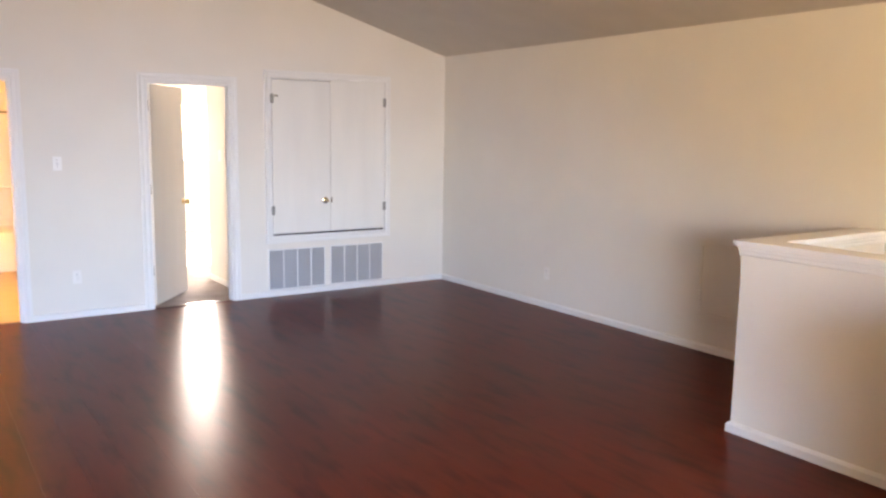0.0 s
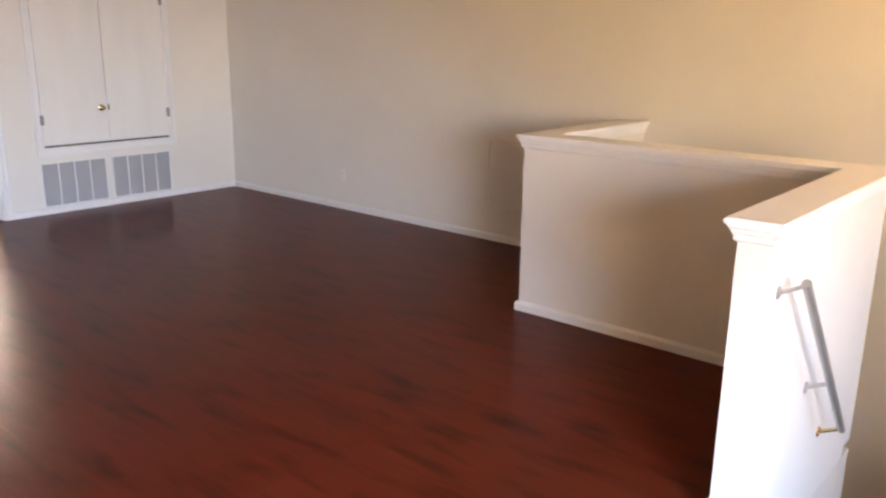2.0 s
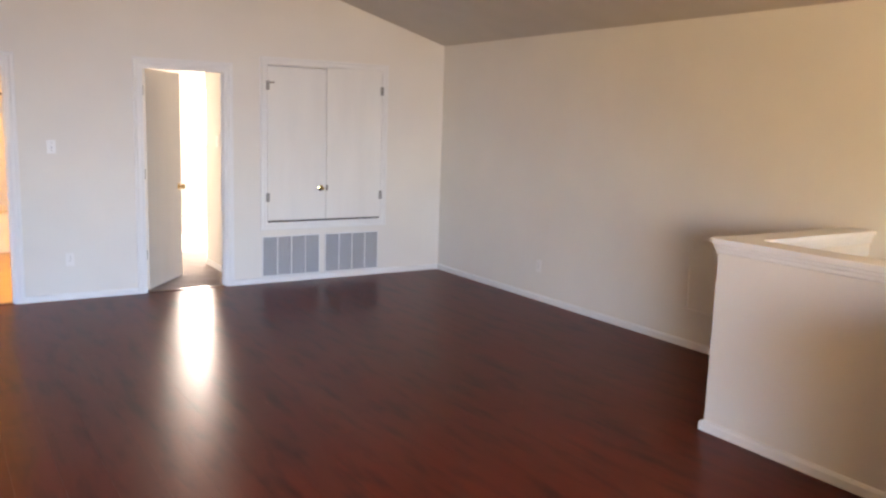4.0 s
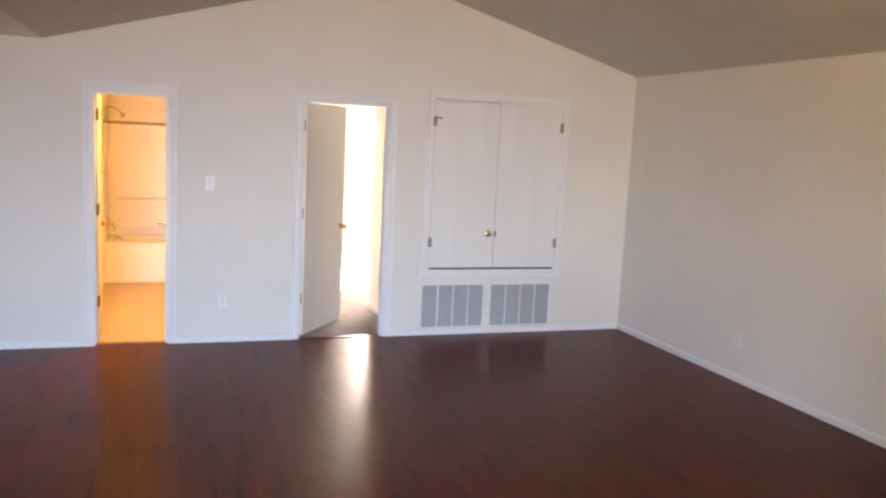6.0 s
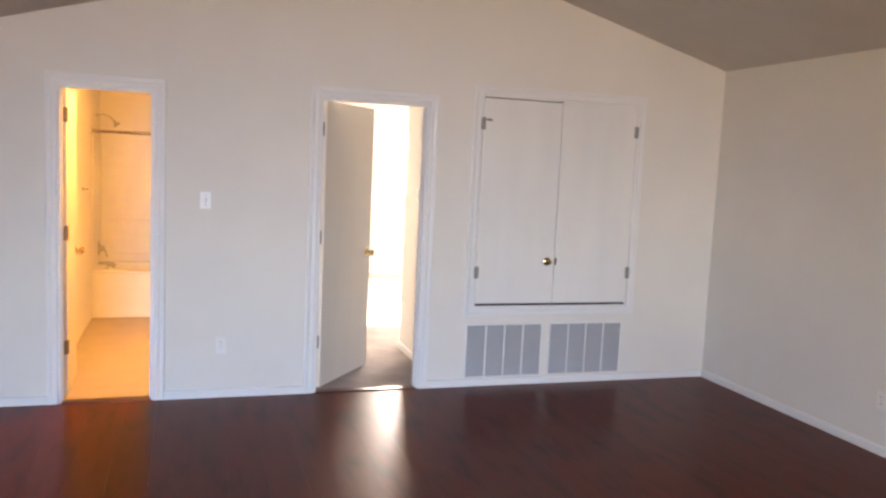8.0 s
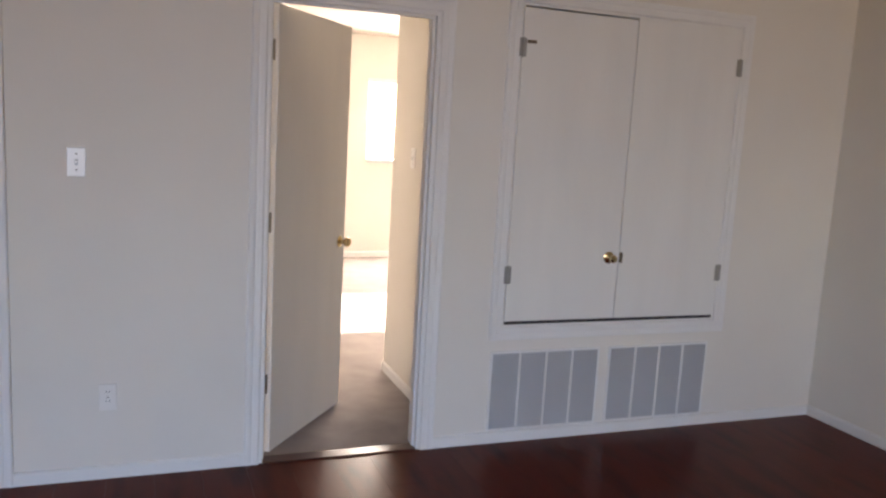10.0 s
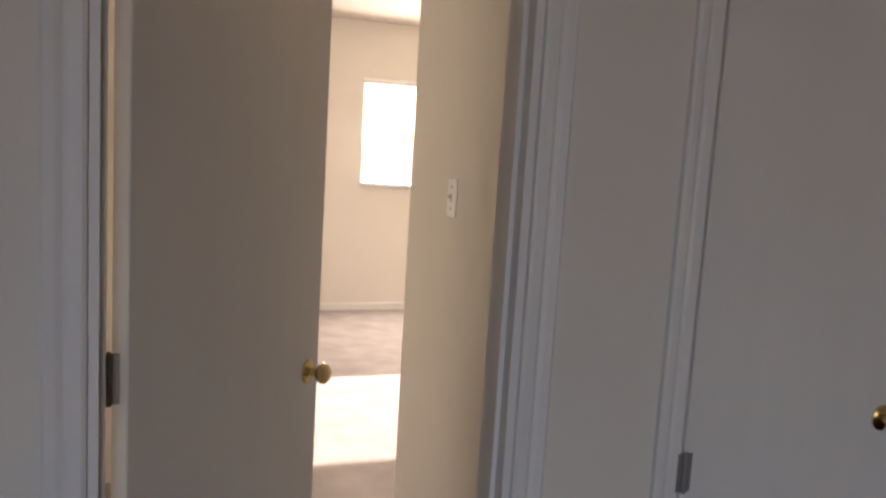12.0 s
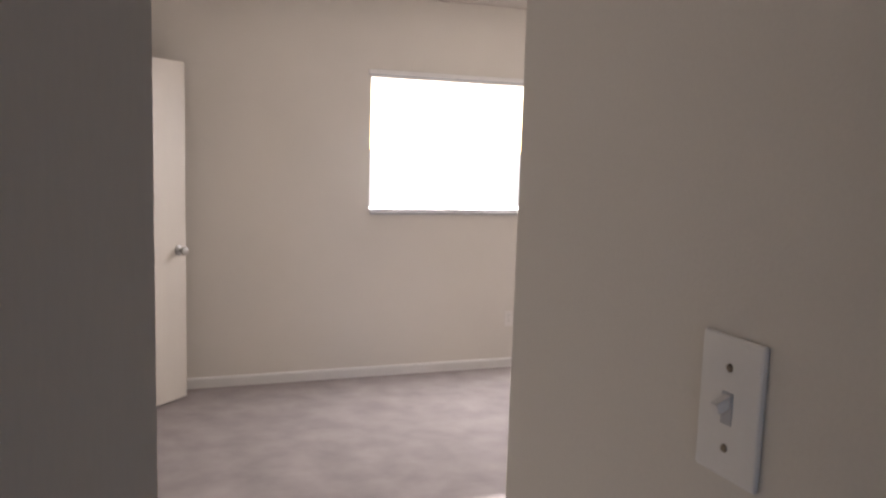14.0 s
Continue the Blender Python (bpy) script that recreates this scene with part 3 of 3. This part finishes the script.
# stepped moulding under the cap, outside line of the bodies
edge = [(EAST - 0.001, CY - b2), (AX + b2, CY - b2), (AX + b2, BY - b2), (B_END + inset, BY - b2), (B_END + inset, BY + b2), (AX - b2, BY + b2), (AX - b2, A_END - inset), (EAST - 0.001, A_END - inset)]
mould = [(0, 0), (0.026, 0), (0.026, -0.010), (0.019, -0.015), (0.019, -0.028), (0.012, -0.034), (0.012, -0.052), (0.006, -0.058), (0, -0.058)]
bm = bmesh.new()
sweep(bm, [(p[0] - off.x, p[1] - off.y) for p in edge], [(u, v) for u, v in mould], lambda a, b, v: Vector((a, b, zt + v)))
part("cap_moulding", bm, M_TRIM, hw, "stepped white moulding")
bm = bmesh.new()
sweep(bm, [(p[0] - off.x, p[1] - off.y) for p in edge[3:]], [(0, 0), (0, 0.058), (0.010, 0.056), (0.020, 0.044), (0.020, 0)], lambda a, b, v: Vector((a, b, v)))
part("base_trim", bm, M_TRIM, hw)

# handrail on the stair side
rail = thing("handrail", (-2.645, BY - b2, 0.880), "brushed steel stair handrail on wall brackets", "handrail")
RY = -0.085
drop = Vector((0.775, 0, -0.815))
bm = bmesh.new()
tube(bm, [(0, RY, 0), (drop.x, RY, drop.z)], 0.016, 14)
part("bar", bm, M_NICKEL, rail, smooth=True)
for f in (0.008, 0.62, 0.985):
    p = drop * f
    bm = bmesh.new()
    tube(bm, [(p.x, 0.0, p.z - 0.045), (p.x, RY * 0.5, p.z - 0.025), (p.x, RY, p.z - 0.002)], 0.008, 10)
    lathe(bm, [(0, 0), (0.024, 0), (0.022, 0.004), (0.008, 0.008), (0, 0.009)], pose(p.x, 0, p.z - 0.045, 90, 0, 0), 14)
    part("bracket", bm, M_BRASS if f > 0.9 else M_NICKEL, rail, "brass end bracket" if f > 0.9 else "steel wall bracket", True)

# stairs down to the landing and on
st = thing("staircase", (STAIR_X, STAIR_Y0, 0), "red-brown wood staircase turning at a landing", "staircase")
rise = -LANDING_Z / 8
run = 0.213
for i in range(7):
    zt2, xa = -rise * (i + 1), run * i
    part("tread", boxed((xa - 0.02, 0.0, zt2 - 0.03), (xa + run + 0.004, 0.976, zt2), 0.006, 2), M_WOODTREAD, st)
for i in range(8):
    xa = run * i
    part("riser", boxed((xa - 0.0, 0.0, -rise * (i + 1)), (xa + 0.014, 0.976, -rise * i - 0.031 if i else -0.013)), M_WOODTREAD, st)
part("landing", boxed((run * 7, 0.0, LANDING_Z - 0.2), (EAST - STAIR_X - 0.001, 1.30, LANDING_Z), 0.004), M_WOODTREAD, st)
for i in range(7):
    zt2, ya = LANDING_Z - rise * (i + 1), 1.305 + run * i
    part("tread", boxed((A_X1 - STAIR_X + 0.0, ya - 0.02, zt2 - 0.2), (EAST - STAIR_X - 0.001, ya + run, zt2), 0.006, 2), M_WOODTREAD, st)
structure(link("floor_lower", boxed((STAIR_X - 0.2, STAIR_Y0, -3.05), (EAST, -2.4, -2.95)), M_SUB), "dark floor at the foot of the stairs", "floor")
structure(link("trim_stair_nosing", boxed((STAIR_X - 0.03, STAIR_Y0, -0.011), (STAIR_X + 0.02, STAIR_Y1, 0.006), 0.004, 2), M_WOODTREAD), "dark wood stair nosing", "trim")

# ---- windows ----


def window(name, w, h, at, rz, depth, label, split=True):
    """A sliding window in its opening, facing -y before turning; origin at the lower corner of the opening."""
    o = thing(name, at, label, "window", "", rz)
    structure(o)
    f = 0.045 if split else 0.02
    bm = bmesh.new()
    y0, y1 = depth * 0.55, depth * 0.85
    for lo, hi in (((0, y0, 0), (w, y1, f)), ((0, y0, h - f), (w, y1, h)), ((0, y0, f), (f, y1, h - f)), ((w - f, y0, f), (w, y1, h - f))):
        box(bm, lo, hi, 0.003)
    if split:
        box(bm, (w / 2 - 0.025, y0 + 0.005, f), (w / 2 + 0.025, y1 - 0.005, h - f), 0.003)
    part("window_frame", bm, M_TRIM, o)
    part("window_sill", boxed((0.001, -0.02, 0.001), (w - 0.001, y0 - 0.001, 0.018), 0.004, 2), M_TRIM, o)
    if not split:
        part("sill_rail", boxed((0.001, -0.026, -0.022), (w - 0.001, -0.021, 0.016), 0.001), M_GRILLE, o, "blue-grey metal sill edge")
        part("sill_bead", boxed((0.001, -0.030, -0.008), (w - 0.001, -0.0265, 0.000), 0.001), M_PLATE, o)
    for a, b in (((f, w / 2 - 0.025), (w / 2 + 0.025, w - f)) if split else ((f, w - f),)):
        g = part("pane", boxed((a, (y0 + y1) / 2, f), (b, (y0 + y1) / 2 + 0.004, h - f)), M_GLASS, o)
        g.visible_shadow = False
    return o


window("window_1", 2.0, 1.35, (-4.40, SOUTH, 0.8), 180, T, "wide white-framed sliding window")
window("window_2", 1.6, 1.1, (-0.7, SOUTH, 1.0), 180, T, "white-framed sliding window beside the stairs")
window("window_3", BED_WIN[1] - BED_WIN[0], BED_WIN[3] - BED_WIN[2], (BED_WIN[0], BY1, BED_WIN[2]), 0, 0.14, "bright white-framed bedroom window", split=False)
head = thing("blind_headrail", (BED_WIN[0], BY1, BED_WIN[3]), "raised white blind headrail over the bedroom window", "blind")
part("rail", boxed((-0.02, -0.030, -0.008), (BED_WIN[1] - BED_WIN[0] + 0.02, -0.001, 0.022), 0.004, 2), M_PLATE, head)
part("lip", boxed((-0.018, -0.026, -0.014), (BED_WIN[1] - BED_WIN[0] + 0.018, -0.004, -0.0085), 0.001), M_GRILLE, head, "grey metal lip")

# ---- bathroom ----
tub = thing("bathtub", (TX0, TY0, 0), "white fibreglass tub with a moulded wall surround", "bathtub")
W, D, H = TX1 - 0.09 - TX0, TY1 - TY0, 0.46
part("apron", boxed((0.001, 0, 0), (W - 0.001, 0.05, H - 0.03), 0.006, 2), M_TUB, tub)
bm = bmesh.new()
box(bm, (0.001, -0.012, H - 0.03), (W - 0.001, 0.09, H), 0.012, 3)
box(bm, (0.001, D - 0.07, H - 0.03), (W - 0.001, D - 0.012, H), 0.008, 2)
box(bm, (0.001, 0.09, H - 0.03), (0.09, D - 0.07, H), 0.006)
box(bm, (W - 0.09, 0.09, H - 0.03), (W - 0.001, D - 0.07, H), 0.006)
part("rim", bm, M_TUB, tub)
bm = bmesh.new()
r = [[bm.verts.new(v) for v in ((a, b, z), (W - a, b, z), (W - a, D - c, z), (a, D - c, z))] for a, b, c, z in ((0.085, 0.085, 0.065, H - 0.02), (0.14, 0.13, 0.11, 0.12), (0.2, 0.18, 0.16, 0.08))]
for p, q in zip(r, r[1:]):
    for i in range(4):
        bm.faces.new((p[i], p[(i + 1) % 4], q[(i + 1) % 4], q[i]))
bm.faces.new(r[-1])
part("basin", bm, M_TUB, tub)
bm = bmesh.new()
box(bm, (0.001, D - 0.012, H), (W - 0.001, D - 0.001, 1.80), 0.002)
part("surround_panel", bm, M_TUB, tub)
part("surround_panel", boxed((0.001, 0.02, H), (0.010, D - 0.013, 1.80), 0.002), M_TUB, tub)
part("surround_panel", boxed((W - 0.010, 0.02, H), (W - 0.001, D - 0.013, 1.80), 0.002), M_TUB, tub)
part("surround_ledge", boxed((0.10, D - 0.055, 0.900), (W - 0.011, D - 0.012, 0.925), 0.006, 2), M_TUB, tub)
part("surround_ledge", boxed((0.10, D - 0.030, 0.540), (W - 0.011, D - 0.012, 0.552), 0.004, 2), M_TUB, tub)
part("soap_shelf", boxed((0.56, D - 0.075, 0.590), (0.70, D - 0.012, 0.617), 0.008, 2), M_CHROME, tub, "small metal soap shelf")

rod = thing("shower_rod", (TX0, TY0 + 0.02, 1.80), "dark straight shower curtain rod across the tub", "shower rod")
bm = bmesh.new()
tube(bm, [(0.0, 0, 0), (W, 0, 0)], 0.014, 12)
part("bar", bm, M_BRONZE, rod, smooth=True)
for x, s in ((0.0, 1), (W, -1)):
    bm = bmesh.new()
    lathe(bm, [(0, 0), (0.03, 0), (0.028, 0.008), (0.017, 0.014), (0.016, 0.03), (0, 0.03)], pose(x, 0, 0, 0, 90 * s, 0), 16)
    part("flange", bm, M_CHROME, rod, smooth=True)

fx = thing("tub_faucet", (TX0 + 0.010, 3.28, 0.465), "chrome tub spout with a single lever above it", "faucet")
bm = bmesh.new()
tube(bm, [(0, 0, 0.0), (0.08, 0, 0.0), (0.13, 0, -0.005), (0.16, 0, -0.025)], 0.022, 14)
part("spout", bm, M_NICKEL, fx, smooth=True)
bm = bmesh.new()
lathe(bm, [(0, 0), (0.075, 0), (0.072, 0.008), (0.03, 0.014), (0.026, 0.05), (0.022, 0.06), (0, 0.062)], pose(0, 0, 0.16, 0, 90, 0), 20)
valve = part("valve_plate", bm, M_NICKEL, fx, smooth=True)
bm = bmesh.new()
tube(bm, [(0.055, 0, 0.16), (0.07, 0.0, 0.11), (0.085, 0, 0.07)], 0.009, 10)
part("lever", bm, M_NICKEL, valve, smooth=True)
sh = thing("wall_shower", (TX0 + 0.002, 3.14, 1.96), "chrome shower arm and head over the tub", "shower head")
bm = bmesh.new()
tube(bm, [(0, 0, 0), (0.06, 0, 0.015), (0.13, 0, -0.01), (0.17, 0, -0.05)], 0.009, 10)
arm = part("arm", bm, M_NICKEL, sh, smooth=True)
bm = bmesh.new()
lathe(bm, [(0, 0), (0.012, 0), (0.014, 0.02), (0.034, 0.045), (0.034, 0.055), (0, 0.056)], pose(0.165, 0, -0.045, 0, 140, 0), 16)
part("head", bm, M_NICKEL, sh, smooth=True)
bar = thing("towel_hook", (TX0, 2.1, 1.28), "small metal hook on the bathroom wall", "hook")
bm = bmesh.new()
lathe(bm, [(0, 0), (0.02, 0), (0.018, 0.006), (0.008, 0.01), (0.007, 0.04), (0.014, 0.048), (0, 0.052)], pose(0, 0, 0, 0, 90, 0), 14)
part("peg", bm, M_CHROME, bar, smooth=True)

holder = thing("paper_holder", (TX0, 1.59, 0.78), "chrome toilet paper holder on the bathroom wall", "paper holder")
for y in (-0.07, 0.07):
    bm = bmesh.new()
    box(bm, (0.0, y - 0.012, -0.02), (0.012, y + 0.012, 0.02), 0.003)
    box(bm, (0.012, y - 0.006, -0.006), (0.065, y + 0.006, 0.006), 0.002)
    part("bracket", bm, M_CHROME, holder)
bm = bmesh.new()
tube(bm, [(0.055, -0.066, 0), (0.055, 0.066, 0)], 0.009, 10)
part("roller", bm, M_CHROME, holder, smooth=True)

bath_light = thing("ceiling_light", (-4.3, 0.72, 2.42), "warm glowing flush dome light on the bathroom ceiling", "ceiling light")
bm = bmesh.new()
lathe(bm, [(0, 0), (0.15, 0), (0.15, -0.02), (0.135, -0.022), (0, -0.022)], None, 24)
part("base", bm, M_BRASS, bath_light, smooth=True)
bm = bmesh.new()
lathe(bm, [(0.132, -0.022), (0.125, -0.05), (0.09, -0.085), (0.04, -0.1), (0, -0.102)], None, 24)
part("dome", bm, glow_material("warm_dome_glass", (1.0, 0.53, 0.15), 31.0), bath_light, smooth=True)

stair_light = thing("ceiling_light", (-0.7, -7.38, ceiling_z(-0.7)), "warm glowing globe light hung over the stairs", "ceiling light")
bm = bmesh.new()
lathe(bm, [(0, 0.03), (0.06, 0.03), (0.06, -0.02), (0.02, -0.03), (0.008, -0.04), (0.008, -0.16), (0, -0.16)], None, 20)
part("stem", bm, M_BRASS, stair_light, smooth=True)
bm = bmesh.new()
lathe(bm, [(0, -0.155)] + [(0.11 * math.sin(math.pi * i / 12), -0.265 + 0.11 * math.cos(math.pi * i / 12)) for i in range(1, 12)] + [(0, -0.375)], None, 24)
part("globe", bm, glow_material("warm_globe_glass", (1.0, 0.66, 0.32), 6.8), stair_light, smooth=True)

# ---- laminate boards ----
PLANK_W, PLANK_L, GAP = 0.193, 1.38, 0.0005
plank_meshes = {}


def plank_mesh(w, l):
    key = (round(w, 3), round(l, 3))
    if key not in plank_meshes:
        t = 0.0115
        top = [(0, 0, 0), (w, 0, 0), (w, l, 0), (0, l, 0)]
        low = [(x, y, -t) for x, y, z in top]
        me = bpy.data.meshes.new("plank")
        faces = [(0, 1, 2, 3)] + [(4 + i, 4 + (i + 1) % 4, (i + 1) % 4, i) for i in range(4)]
        me.from_pydata(top + low, [], faces)
        me.materials.append(M_FLOOR)
        plank_meshes[key] = me
    return plank_meshes[key]


def floor_spans(x0, x1):
    """Stretches of y that carry floor between two x of one row of boards."""
    m = (x0 + x1) / 2
    if m < STAIR_X:
        return [(SOUTH, -0.001)]
    if m < A_X0:
        return [(SOUTH, STAIR_Y0), (BY + b2, -0.001)]
    if m < A_X1:
        return [(SOUTH, STAIR_Y0), (A_END - inset, -0.001)]
    return [(SOUTH, STAIR_Y0), (CY + b2, -0.001)]


edges = [WEST]
while edges[-1] < EAST - 0.001:
    nxt = edges[-1] + PLANK_W
    for stop in (STAIR_X - 0.031, A_X0, A_X1):
        if edges[-1] + 0.004 < stop < nxt:
            nxt = stop
    edges.append(min(nxt, EAST - 0.001))
rng = random.Random(5)
for row, (xa, xb) in enumerate(zip(edges, edges[1:])):
    for ya, yb in floor_spans(xa, xb):
        y = ya - rng.choice((0.0, 0.23, 0.46, 0.69, 0.92, 1.15))
        while y < yb - 0.002:
            lo, hi = max(y, ya), min(y + PLANK_L, yb)
            if hi - lo > 0.02:
                p = new("plank", plank_mesh(xb - xa - GAP, hi - lo - GAP))
                p.location = (xa, lo, 0)
                p.parent = floor
            y += PLANK_L
